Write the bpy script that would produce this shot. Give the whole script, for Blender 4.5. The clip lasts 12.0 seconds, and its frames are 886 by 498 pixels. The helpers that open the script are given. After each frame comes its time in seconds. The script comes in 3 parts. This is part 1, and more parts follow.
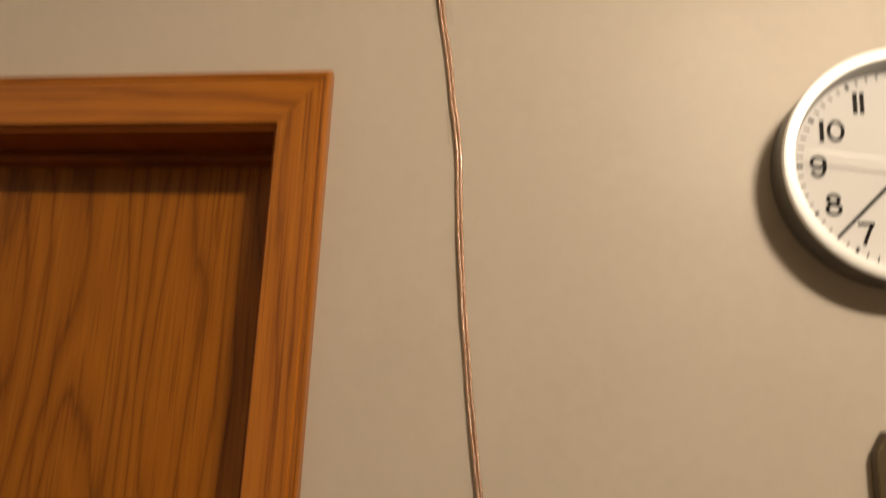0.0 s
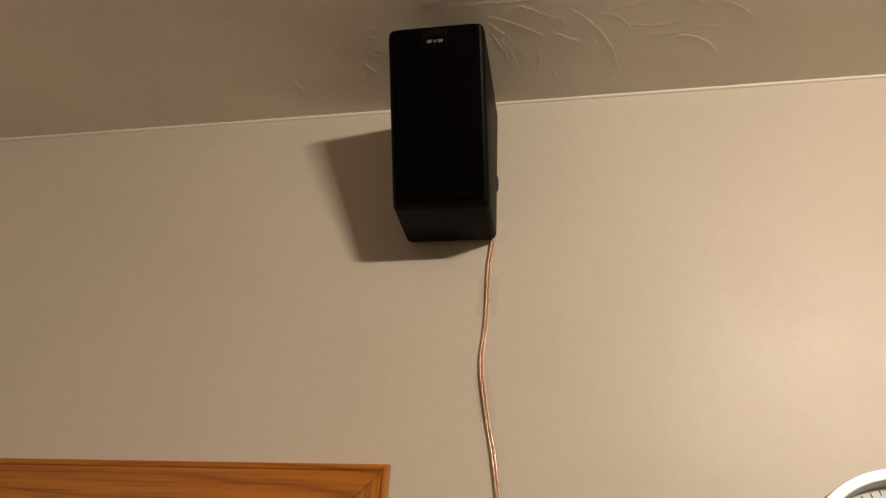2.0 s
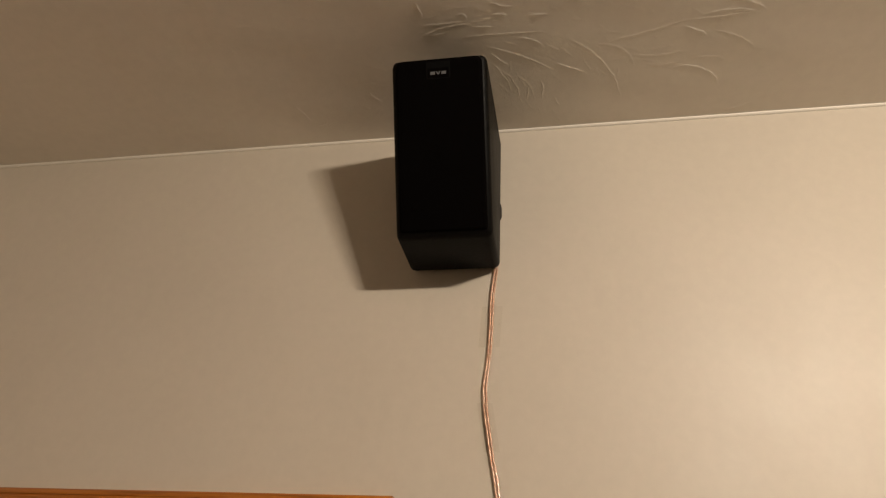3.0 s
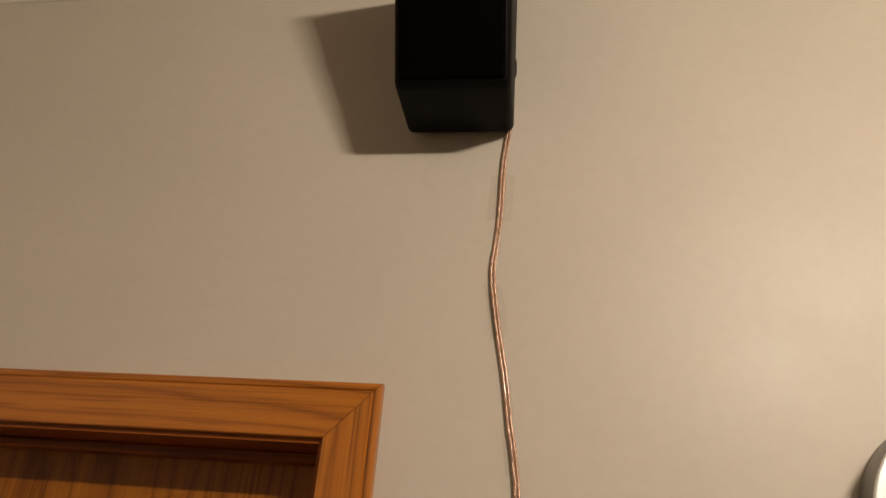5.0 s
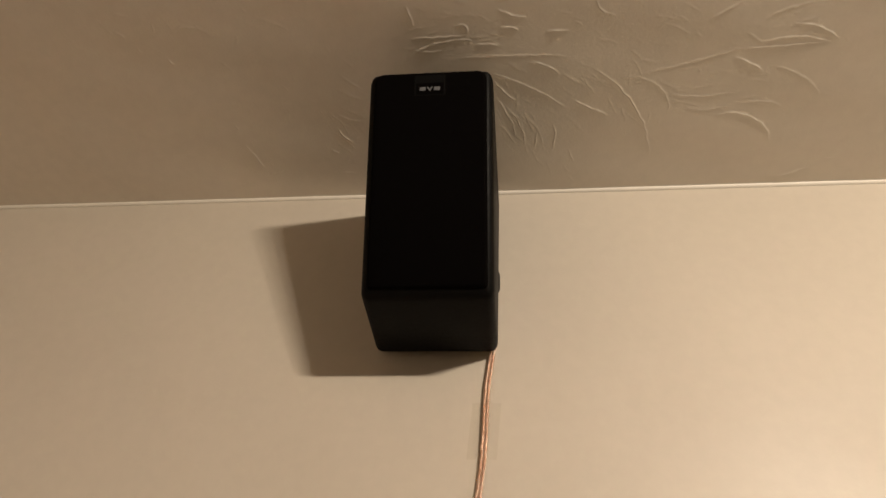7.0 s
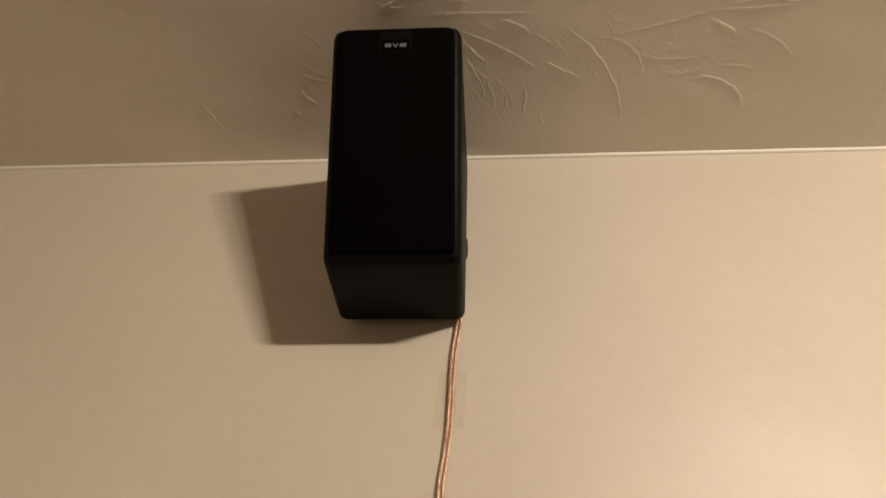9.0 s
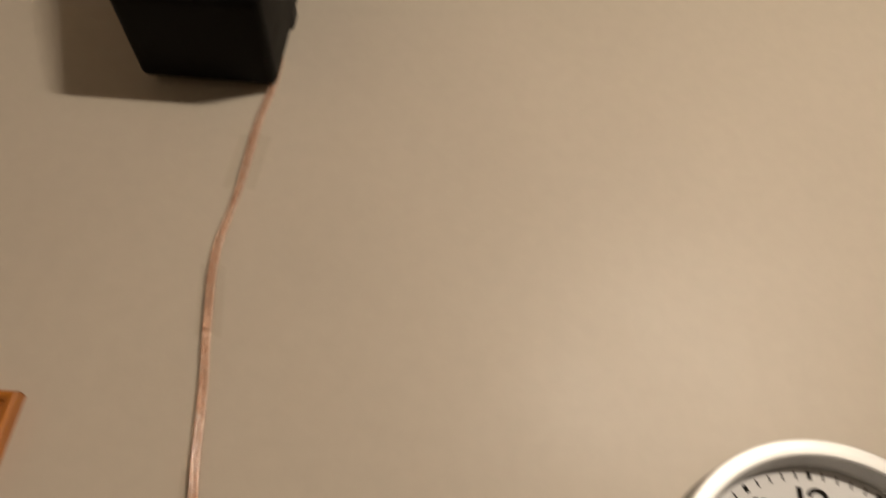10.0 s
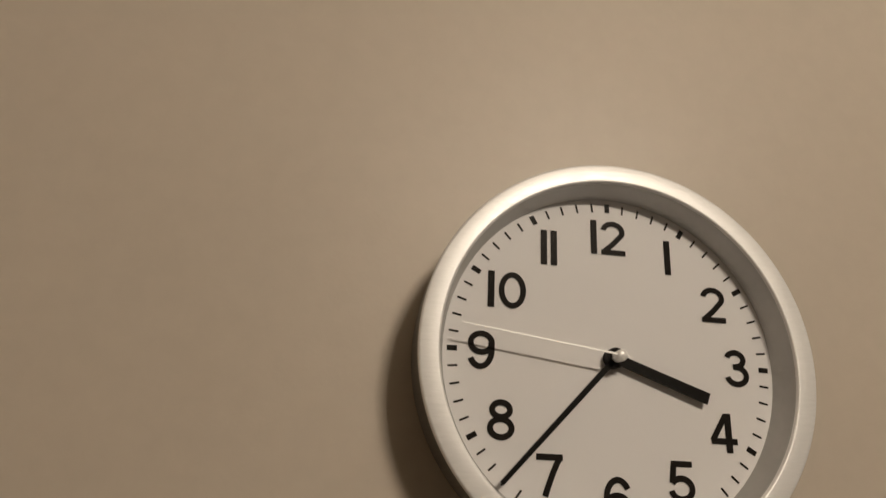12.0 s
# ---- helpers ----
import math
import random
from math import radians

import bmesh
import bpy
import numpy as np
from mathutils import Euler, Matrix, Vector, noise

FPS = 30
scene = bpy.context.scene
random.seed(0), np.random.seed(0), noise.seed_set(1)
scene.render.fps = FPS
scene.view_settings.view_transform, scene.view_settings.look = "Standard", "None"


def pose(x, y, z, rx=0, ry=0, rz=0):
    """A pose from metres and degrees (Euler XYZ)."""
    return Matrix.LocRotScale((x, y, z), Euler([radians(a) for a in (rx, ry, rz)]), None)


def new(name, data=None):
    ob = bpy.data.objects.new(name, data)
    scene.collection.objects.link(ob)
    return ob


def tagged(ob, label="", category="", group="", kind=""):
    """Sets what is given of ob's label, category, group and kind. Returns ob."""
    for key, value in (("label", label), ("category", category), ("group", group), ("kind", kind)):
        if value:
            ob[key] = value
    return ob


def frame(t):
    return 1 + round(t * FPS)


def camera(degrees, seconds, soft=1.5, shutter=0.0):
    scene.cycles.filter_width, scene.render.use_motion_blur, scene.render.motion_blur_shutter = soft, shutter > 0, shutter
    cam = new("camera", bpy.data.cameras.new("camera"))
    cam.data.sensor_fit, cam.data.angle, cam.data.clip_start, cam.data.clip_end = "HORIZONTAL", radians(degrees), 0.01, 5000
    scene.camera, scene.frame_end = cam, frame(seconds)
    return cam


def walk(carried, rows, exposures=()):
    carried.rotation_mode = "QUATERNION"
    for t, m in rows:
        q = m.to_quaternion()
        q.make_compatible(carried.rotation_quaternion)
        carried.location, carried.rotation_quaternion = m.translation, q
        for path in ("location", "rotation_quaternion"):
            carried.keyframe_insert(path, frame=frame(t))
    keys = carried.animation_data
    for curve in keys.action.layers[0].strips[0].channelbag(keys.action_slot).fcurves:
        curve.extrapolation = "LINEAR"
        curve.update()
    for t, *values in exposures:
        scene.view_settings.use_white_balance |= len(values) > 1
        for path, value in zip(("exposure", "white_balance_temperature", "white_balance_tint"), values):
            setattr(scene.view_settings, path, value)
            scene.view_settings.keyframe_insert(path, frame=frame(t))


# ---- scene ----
# ---------- camera ----------
cam = camera(65.07, 12.0, soft=1.3, shutter=0.5)
PATH = [
    (0.0, pose(0.2408, -0.7142, 1.7529, 101.395, -2.640, 7.919)),
    (0.2, pose(0.2489, -0.7373, 1.7736, 105.279, -2.721, 8.665)),
    (0.5, pose(0.2392, -0.7867, 1.8199, 110.271, -1.803, 9.007)),
    (0.7, pose(0.2478, -0.8192, 1.8470, 113.985, -1.718, 9.798)),
    (1.0, pose(0.2485, -0.8450, 1.8683, 117.363, -1.916, 10.168)),
    (1.5, pose(0.2429, -0.8705, 1.8856, 119.696, -2.703, 9.741)),
    (2.0, pose(0.2279, -0.8875, 1.8945, 120.290, -3.131, 9.509)),
    (2.5, pose(0.2275, -0.8992, 1.9087, 120.975, -3.343, 9.825)),
    (2.7, pose(0.2296, -0.9028, 1.9122, 121.363, -3.338, 9.926)),
    (4.3, pose(0.2352, -0.8850, 1.9038, 120.034, -3.138, 9.515)),
    (4.5, pose(0.2162, -0.8387, 1.8911, 118.496, -3.394, 8.596)),
    (4.7, pose(0.1789, -0.8181, 1.8966, 117.016, -3.325, 6.981)),
    (5.0, pose(0.1750, -0.7430, 1.9146, 115.256, -4.249, 7.384)),
    (5.2, pose(0.1798, -0.7207, 1.8983, 115.497, -3.327, 6.896)),
    (5.5, pose(0.1881, -0.7137, 1.9200, 115.891, -1.856, 5.811)),
    (5.7, pose(0.1747, -0.7246, 1.9356, 117.584, -1.131, 4.592)),
    (6.0, pose(0.1931, -0.6832, 1.9432, 122.105, -2.077, 5.373)),
    (6.2, pose(0.1987, -0.6487, 1.9505, 126.383, -2.654, 5.373)),
    (6.5, pose(0.1898, -0.6476, 1.9546, 130.193, -3.334, 5.588)),
    (7.0, pose(0.1655, -0.6351, 1.9783, 134.046, -3.976, 5.727)),
    (7.2, pose(0.1608, -0.6379, 1.9828, 134.348, -3.534, 5.428)),
    (8.8, pose(0.1616, -0.6165, 1.9862, 132.930, -2.263, 3.988)),
    (9.0, pose(0.1663, -0.6107, 1.9883, 131.994, -2.420, 3.742)),
    (9.3, pose(0.1934, -0.5958, 1.9780, 130.562, -2.885, 2.977)),
    (9.5, pose(0.2159, -0.5863, 1.9697, 128.382, -2.667, 1.054)),
    (9.7, pose(0.2555, -0.5653, 1.9435, 125.960, -3.039, -0.383)),
    (10.0, pose(0.3043, -0.5231, 1.9379, 121.577, -3.470, -2.582)),
    (10.2, pose(0.3121, -0.5193, 1.9363, 119.191, -2.449, -4.467)),
    (10.5, pose(0.3312, -0.5191, 1.9375, 118.047, -2.009, -5.308)),
    (11.0, pose(0.3699, -0.5572, 1.9324, 116.434, -1.857, -4.494)),
    (11.3, pose(0.3871, -0.5351, 1.9179, 114.597, -2.024, -4.635)),
    (11.5, pose(0.4087, -0.4876, 1.8956, 113.772, -2.278, -5.137)),
    (11.7, pose(0.4159, -0.4374, 1.9004, 111.333, -2.217, -7.748)),
    (12.0, pose(0.4238, -0.4093, 1.9050, 109.165, -2.152, -8.918)),
]
EXPOSURES = [
    (0.0, -0.02, 6950, 10), (0.5, -0.16, 6450, 10), (1.0, -0.12, 6350, 10), (2.5, -0.08, 6400, 10), (4.3, -0.08, 6350, 10), (5.0, -0.13, 6350, 10),
    (5.5, -0.15, 6400, 10), (6.5, 0.0, 6400, 10), (7.0, 0.15, 6400, 10), (9.0, 0.12, 6400, 10), (9.5, -0.08, 6450, 10), (10.5, -0.60, 6350, 10), (11.3, -0.64, 6300, 10), (12.0, -0.88, 6400, 10),
]
walk(cam, PATH, EXPOSURES)

# ---------- world and lamps ----------
CEIL = 2.7044
world = bpy.data.worlds.new("world")
world.use_nodes = True
world.node_tree.nodes["Background"].inputs[0].default_value = (0.02, 0.018, 0.015, 1)
world.node_tree.nodes["Background"].inputs[1].default_value = 0.2
scene.world = world

LAMP = Vector((0.965, -1.38, 2.656))
LAMP_POWER = 17.6
LAMP_COLOUR = (1.0, 0.85, 0.68)
BULBS = (-0.105, -0.035, 0.035, 0.105)   # four bulbs in a row under one bar
for dx in BULBS:
    bulb_light = bpy.data.lights.new("bulb_light", "POINT")
    bulb_light.energy = LAMP_POWER
    bulb_light.color = LAMP_COLOUR
    bulb_light.shadow_soft_size = 0.022
    lamp_ob = new("bulb_light", bulb_light)
    lamp_ob.location = LAMP + Vector((dx, 0, 0))


# ---------- material tools ----------
class Nodes:
    """Shorthand for building one node material."""

    def __init__(self, name):
        self.mat = bpy.data.materials.new(name)
        self.mat.use_nodes = True
        self.tree = self.mat.node_tree
        self.bsdf = self.tree.nodes["Principled BSDF"]
        self.out = self.tree.nodes["Material Output"]

    def add(self, kind, **values):
        n = self.tree.nodes.new(kind)
        for k, v in values.items():
            setattr(n, k, v)
        return n

    def link(self, a, b):
        self.tree.links.new(a, b)

    def coords(self, scale=(1, 1, 1), rotation=(0, 0, 0), location=(0, 0, 0)):
        c = self.add("ShaderNodeTexCoord")
        m = self.add("ShaderNodeMapping")
        m.inputs["Scale"].default_value = scale
        m.inputs["Rotation"].default_value = rotation
        m.inputs["Location"].default_value = location
        self.link(c.outputs["Object"], m.inputs["Vector"])
        return m.outputs["Vector"]

    def noise(self, vector, scale, detail=4, rough=0.55, distortion=0.0):
        n = self.add("ShaderNodeTexNoise")
        n.inputs["Scale"].default_value = scale
        n.inputs["Detail"].default_value = detail
        n.inputs["Roughness"].default_value = rough
        n.inputs["Distortion"].default_value = distortion
        self.link(vector, n.inputs["Vector"])
        return n.outputs["Fac"]

    def ramp(self, fac, stops):
        r = self.add("ShaderNodeValToRGB")
        e = r.color_ramp.elements
        while len(e) < len(stops):
            e.new(0.5)
        for el, (pos, col) in zip(e, stops):
            el.position = pos
            el.color = (*col, 1) if len(col) == 3 else col
        self.link(fac, r.inputs["Fac"])
        return r.outputs["Color"]

    def mix(self, a, b, fac, mode="MIX"):
        m = self.add("ShaderNodeMix", data_type="RGBA", blend_type=mode)
        if isinstance(fac, (int, float)):
            m.inputs["Factor"].default_value = fac
        else:
            self.link(fac, m.inputs["Factor"])
        for sock, v in ((m.inputs[6], a), (m.inputs[7], b)):
            if isinstance(v, tuple):
                sock.default_value = (*v, 1)
            else:
                self.link(v, sock)
        return m.outputs[2]

    def bump(self, height, strength, distance, normal=None):
        b = self.add("ShaderNodeBump")
        b.inputs["Strength"].default_value = strength
        b.inputs["Distance"].default_value = distance
        self.link(height, b.inputs["Height"])
        if normal is not None:
            self.link(normal, b.inputs["Normal"])
        return b.outputs["Normal"]

    def set(self, **values):
        for k, v in values.items():
            sock = self.bsdf.inputs[k.replace("_", " ")]
            if isinstance(v, (int, float)):
                sock.default_value = v
            elif isinstance(v, tuple):
                sock.default_value = (*v, 1)
            else:
                self.link(v, sock)
        return self.mat


def paint(name, base, rough, relief, blotch=0.06):
    """Rolled wall paint: slight colour drift, orange-peel stipple, uneven sheen."""
    n = Nodes(name)
    v = n.coords()
    dark = tuple(c * (1 - blotch) for c in base)
    light = tuple(min(1, c * (1 + blotch)) for c in base)
    large = n.noise(v, 2.3, 3, 0.5)
    fine = n.noise(v, 60, 5, 0.6)
    col = n.ramp(large, [(0.3, dark), (0.7, light)])
    col = n.mix(col, n.ramp(fine, [(0.35, dark), (0.65, light)]), 0.3)
    peel = n.noise(v, 260, 3, 0.5)
    roll = n.noise(v, 38, 3, 0.5)
    nor = n.bump(peel, 0.35, relief)
    nor = n.bump(roll, 0.25, relief * 2.5, nor)
    sheen = n.ramp(n.noise(v, 9, 4), [(0.3, (rough - 0.04,) * 3), (0.7, (rough + 0.05,) * 3)])
    return n.set(Base_Color=col, Roughness=sheen, Normal=nor)


def oak(name, along, offset=(0, 0, 0), figure=(5.0, 0.55, 7.0, 30.0), stain_shade_tint=(1, 1, 1), gloss=0.35, line=0.75, fleck_depth=0.6):
    """Honey-stained flat-sawn oak, the grain along 'x' or 'z'.

    figure: across and along scale of the growth-ring field, rings per swing of it, rings per metre across.
    """
    n = Nodes(name)
    across, length, swing, straight = figure
    to = {"x": lambda a, b: (b, 1.0, a), "z": lambda a, b: (a, 1.0, b)}[along]
    deep = tuple(c * k for c, k in zip((0.185, 0.055, 0.0045), stain_shade_tint))
    mid = tuple(c * k for c, k in zip((0.400, 0.138, 0.0098), stain_shade_tint))
    pale = tuple(c * k for c, k in zip((0.500, 0.188, 0.0160), stain_shade_tint))
    field = n.noise(n.coords(scale=to(across, length), location=offset), 1.0, 2, 0.35)
    ragged = n.noise(n.coords(scale=to(160, 9), location=offset), 1.0, 3, 0.6)
    split = n.add("ShaderNodeSeparateXYZ")
    n.link(n.coords(), split.inputs[0])

    def calc(op, a, b):
        m = n.add("ShaderNodeMath", operation=op)
        for sock, v in zip(m.inputs, (a, b)):
            if isinstance(v, (int, float)):
                sock.default_value = v
            else:
                n.link(v, sock)
        return m.outputs[0]

    ring = calc("MULTIPLY", field, swing)
    ring = calc("ADD", ring, calc("MULTIPLY", split.outputs["X" if along == "z" else "Z"], straight))
    ring = calc("ADD", ring, calc("MULTIPLY", ragged, 0.32))
    ring = calc("FRACT", ring, 0)
    soft = tuple(m * 0.45 + d * 0.55 for m, d in zip(mid, deep))
    col = n.ramp(ring, [(0.0, soft), (0.10, mid), (0.45, pale), (0.84, mid), (0.96, deep), (1.0, soft)])
    even = n.ramp(n.noise(n.coords(scale=to(22, 1.6), location=offset), 1.0, 3, 0.5), [(0.3, mid), (0.7, pale)])
    col = n.mix(even, col, line)
    fibre = n.noise(n.coords(scale=to(520, 7), location=offset), 1.0, 3, 0.6)
    col = n.mix(col, n.ramp(fibre, [(0.36, (0.55, 0.48, 0.40)), (0.52, (1, 1, 1))]), 0.35, "MULTIPLY")
    fleck = n.noise(n.coords(scale=to(260, 5.5), location=offset), 1.0, 2, 0.5, 0.1)
    col = n.mix(col, n.ramp(fleck, [(0.33, (0.52, 0.42, 0.33)), (0.43, (1, 1, 1))]), fleck_depth, "MULTIPLY")
    patch = n.noise(n.coords(scale=to(60, 3.0), location=offset), 1.0, 2, 0.5, 0.2)
    col = n.mix(col, n.ramp(patch, [(0.27, (0.58, 0.44, 0.34)), (0.38, (1, 1, 1))]), 0.75, "MULTIPLY")
    stain = n.noise(n.coords(), 3.5, 3)
    col = n.mix(col, n.ramp(stain, [(0.3, (0.84, 0.81, 0.76)), (0.7, (1, 1, 1))]), 0.6, "MULTIPLY")
    nor = n.bump(fibre, 0.25, 0.0005)
    rough = n.ramp(fibre, [(0.3, (0.42,) * 3), (0.7, (0.28,) * 3)])
    return n.set(Base_Color=col, Roughness=rough, Normal=nor, Coat_Weight=gloss, Coat_Roughness=0.22, Specular_IOR_Level=0.25 + 0.7 * gloss)


WALL_PAINT = paint("greige_wall_paint", (0.60, 0.535, 0.445), 0.46, 0.0003)
CEILING_PAINT = paint("greige_ceiling_paint", (0.86, 0.795, 0.70), 0.65, 0.0004)
BEAD_PAINT = paint("cream_caulk", (0.86, 0.80, 0.70), 0.5, 0.0004)
OAK_HEAD = oak("oak_grain_across", "x", (0.4, 0.0, 0.3), (16.0, 1.3, 5.0, 60.0), stain_shade_tint=(1.08, 0.98, 0.9), line=0.7, fleck_depth=0.7)
OAK_LEG = oak("oak_grain_upright", "z", (0.31, 0.2, 0), (16.0, 1.1, 5.0, 66.0), stain_shade_tint=(1.08, 0.98, 0.9), line=0.72, fleck_depth=0.7)
# Jamb oak: tint darkened and reddened to hold the shade of the doorway recess.
OAK_JAMB_SHADED = oak("oak_jamb_shaded", "z", (0.1, 0.7, 0.3), (7.0, 0.6, 3.0, 60.0), stain_shade_tint=(0.68, 0.48, 0.42), gloss=0.04)
OAK_JAMB_HEAD_SHADED = oak("oak_jamb_head_shaded", "x", (0.1, 0.7, 0.3), (7.0, 0.6, 3.0, 60.0), stain_shade_tint=(0.68, 0.48, 0.42), gloss=0.04)
OAK_DOOR = oak("oak_door_veneer", "z", (0.235, 0.0, -0.165), (8.5, 1.0, 12.0, 22.0), stain_shade_tint=(0.89, 0.82, 0.62), gloss=0.06, line=0.72)


def plain(name, base, rough, metallic=0.0, grain=0.0, grain_scale=200.0, stretch=(1, 1, 1), vary=1.0, **more):
    """A surface with a faint two-scale variation in colour, gloss and relief."""
    n = Nodes(name)
    v = n.coords(scale=stretch)
    small = n.noise(v, grain_scale, 4, 0.6)
    large = n.noise(n.coords(), 7, 3)
    a = tuple(c * (1 - 0.14 * vary) for c in base)
    b = tuple(min(1, c * (1 + 0.1 * vary)) for c in base)
    col = n.mix(n.ramp(large, [(0.3, a), (0.7, b)]), n.ramp(small, [(0.3, a), (0.7, b)]), 0.5)
    r = n.ramp(small, [(0.3, (rough * 0.88,) * 3), (0.7, (min(1, rough * 1.12),) * 3)])
    if grain:
        more["Normal"] = n.bump(small, 0.5, grain)
    return n.set(Base_Color=col, Roughness=r, Metallic=metallic, **more)


# Colour of the unseen floor, kept dark so little light bounces up.
FLOOR_MAT = plain("low_bounce_brown_floor", (0.075, 0.056, 0.040), 0.95, grain=0.004, grain_scale=300)
CABINET_BLACK = plain("black_ash_vinyl", (0.0036, 0.0032, 0.0028), 0.5, Specular_IOR_Level=0.09, grain=0.0005, grain_scale=260, stretch=(1, 1, 0.06))
GRILLE_BLACK = plain("black_grille_cloth", (0.0018, 0.0013, 0.0012), 0.95, grain=0.0004, grain_scale=1400, Specular_IOR_Level=0.03)
TAB_BLACK = plain("smooth_black_tab", (0.0024, 0.0022, 0.0021), 0.6, Specular_IOR_Level=0.06)
BADGE_SILVER = plain("badge_silver", (0.13, 0.13, 0.135), 0.5, 0.2)
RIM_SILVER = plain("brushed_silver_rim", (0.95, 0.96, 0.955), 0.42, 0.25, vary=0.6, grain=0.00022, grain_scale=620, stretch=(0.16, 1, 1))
# Side and inner ring of the silver rim, coloured darker for their shade.
RIM_SIDE_SHADED = plain("brushed_metal_side_shaded", (0.21, 0.205, 0.195), 0.40, 0.75, grain=0.0002, grain_scale=500, stretch=(1, 0.1, 1))
RIM_INNER_SHADED = plain("inner_ring_shaded", (0.48, 0.475, 0.46), 0.42, 0.25)
FACE_WHITE = plain("white_dial_card", (0.86, 0.855, 0.87), 0.7, vary=0.2, Specular_IOR_Level=0.3)
INK_BLACK = plain("black_print", (0.020, 0.017, 0.015), 0.8, Specular_IOR_Level=0.08)
HAND_BLACK = plain("black_painted_hand", (0.010, 0.009, 0.008), 0.6, Specular_IOR_Level=0.12)
HAND_SILVER = plain("silver_hand", (0.88, 0.88, 0.87), 0.46, 0.3)
LAMP_WHITE = plain("white_enamel", (0.78, 0.77, 0.74), 0.35)
DARK_WOOD = plain("dark_brown_wood", (0.085, 0.058, 0.024), 0.45, grain=0.0006, grain_scale=90, stretch=(1, 1, 0.08))
BRACKET_BLACK = plain("black_rubber", (0.018, 0.017, 0.016), 0.6)


def copper_wire():
    """Stranded copper seen through clear insulation."""
    n = Nodes("copper_in_clear_sheath")
    v = n.coords(scale=(1, 1, 0.30))
    lay = n.noise(v, 520, 3, 0.6)
    col = n.ramp(lay, [(0.30, (0.40, 0.19, 0.105)), (0.50, (0.76, 0.47, 0.33)), (0.68, (0.97, 0.79, 0.65))])
    nor = n.bump(lay, 0.5, 0.0012)
    nor = n.bump(n.noise(n.coords(scale=(1, 1, 0.55)), 240, 2, 0.5), 0.7, 0.0022, nor)
    nor = n.bump(n.noise(n.coords(scale=(1, 1, 2.0)), 620, 2, 0.6), 0.55, 0.0012, nor)
    return n.set(Base_Color=col, Metallic=0.6, Roughness=0.25, Normal=nor, Coat_Weight=1.0, Coat_Roughness=0.08)


def clear_film(name, gloss, rough, tint, creased=0.0):
    """Thin clear sheet: see-through with a sheen."""
    n = Nodes(name)
    t = n.add("ShaderNodeBsdfTransparent")
    t.inputs["Color"].default_value = (*tint, 1)
    g = n.add("ShaderNodeBsdfGlossy")
    g.inputs["Roughness"].default_value = rough
    if creased:
        n.link(n.bump(n.noise(n.coords(scale=(1, 1, 2.2)), 300, 2, 0.5), 0.9, creased), g.inputs["Normal"])
    f = n.add("ShaderNodeFresnel")
    f.inputs["IOR"].default_value = gloss
    m = n.add("ShaderNodeMixShader")
    n.link(f.outputs[0], m.inputs[0])
    n.link(t.outputs[0], m.inputs[1])
    n.link(g.outputs[0], m.inputs[2])
    n.link(m.outputs[0], n.out.inputs["Surface"])
    return n.mat


COPPER = copper_wire()
TAPE = clear_film("clear_tape", 1.30, 0.16, (0.93, 0.92, 0.90), 0.0012)
GLASS = clear_film("clock_glass", 1.06, 0.30, (0.985, 0.985, 0.98))


# ---------- mesh tools ----------
def finish(name, bm, mat, smooth=False):
    me = bpy.data.meshes.new(name)
    bmesh.ops.recalc_face_normals(bm, faces=bm.faces)
    bm.to_mesh(me)
    bm.free()
    me.materials.append(mat)
    for p in me.polygons:
        p.use_smooth = smooth
    return me


def part(name, bm, mat, parent, label="", smooth=False):
    ob = new(name, finish(name, bm, mat, smooth))
    ob.parent = parent
    if label:
        tagged(ob, label)
    return ob


def thing(name, m=None):
    ob = new(name)
    ob.empty_display_size = 0.05
    if m is not None:
        ob.matrix_basis = m
    return ob


def box(bm, lo, hi):
    xs, ys, zs = zip(lo, hi)
    vs = [bm.verts.new((x, y, z)) for x in xs for y in ys for z in zs]
    for f in ((0, 1, 3, 2), (4, 6, 7, 5), (0, 4, 5, 1), (2, 3, 7, 6), (0, 2, 6, 4), (1, 5, 7, 3)):
        bm.faces.new([vs[i] for i in f])
    return vs


def boxes(*pairs):
    bm = bmesh.new()
    for lo, hi in pairs:
        box(bm, lo, hi)
    return bm


def soften(bm, width, segments=2):
    bmesh.ops.bevel(bm, geom=list(bm.edges), offset=width, segments=segments, profile=0.5, affect="EDGES")
    return bm


def lathe(profile, steps=128, close=True):
    """Turn (radius, depth) points about the y axis; depth grows towards the viewer (-y)."""
    bm = bmesh.new()
    rings = []
    for i in range(steps):
        a = 2 * math.pi * i / steps
        rings.append([bm.verts.new((r * math.sin(a), -d, r * math.cos(a))) for r, d in profile])
    for i in range(steps):
        a, b = rings[i], rings[(i + 1) % steps]
        for k in range(len(profile) - 1):
            bm.faces.new((a[k], b[k], b[k + 1], a[k + 1]))
    return bm


def disc(r, d, thick=0.0005, steps=96):
    return lathe([(0.0002, d - thick), (r, d - thick), (r, d), (0.0002, d)], steps)


def prism(outline, lo, hi):
    """Extrude an x-z outline between two depths."""
    bm = bmesh.new()
    a = [bm.verts.new((x, -lo, z)) for x, z in outline]
    b = [bm.verts.new((x, -hi, z)) for x, z in outline]
    n = len(outline)
    bm.faces.new(a)
    bm.faces.new(b[::-1])
    for i in range(n):
        bm.faces.new((a[i], b[i], b[(i + 1) % n], a[(i + 1) % n]))
    return bm


# ---------- the room shell ----------
X0, X1, Y0, T = -0.8503, 4.6, -5.6, 0.145
IN_X, IN_Z = -0.0609, 2.0391          # inner corner of the casing
REVEAL = 0.005
OPEN_W = 0.711
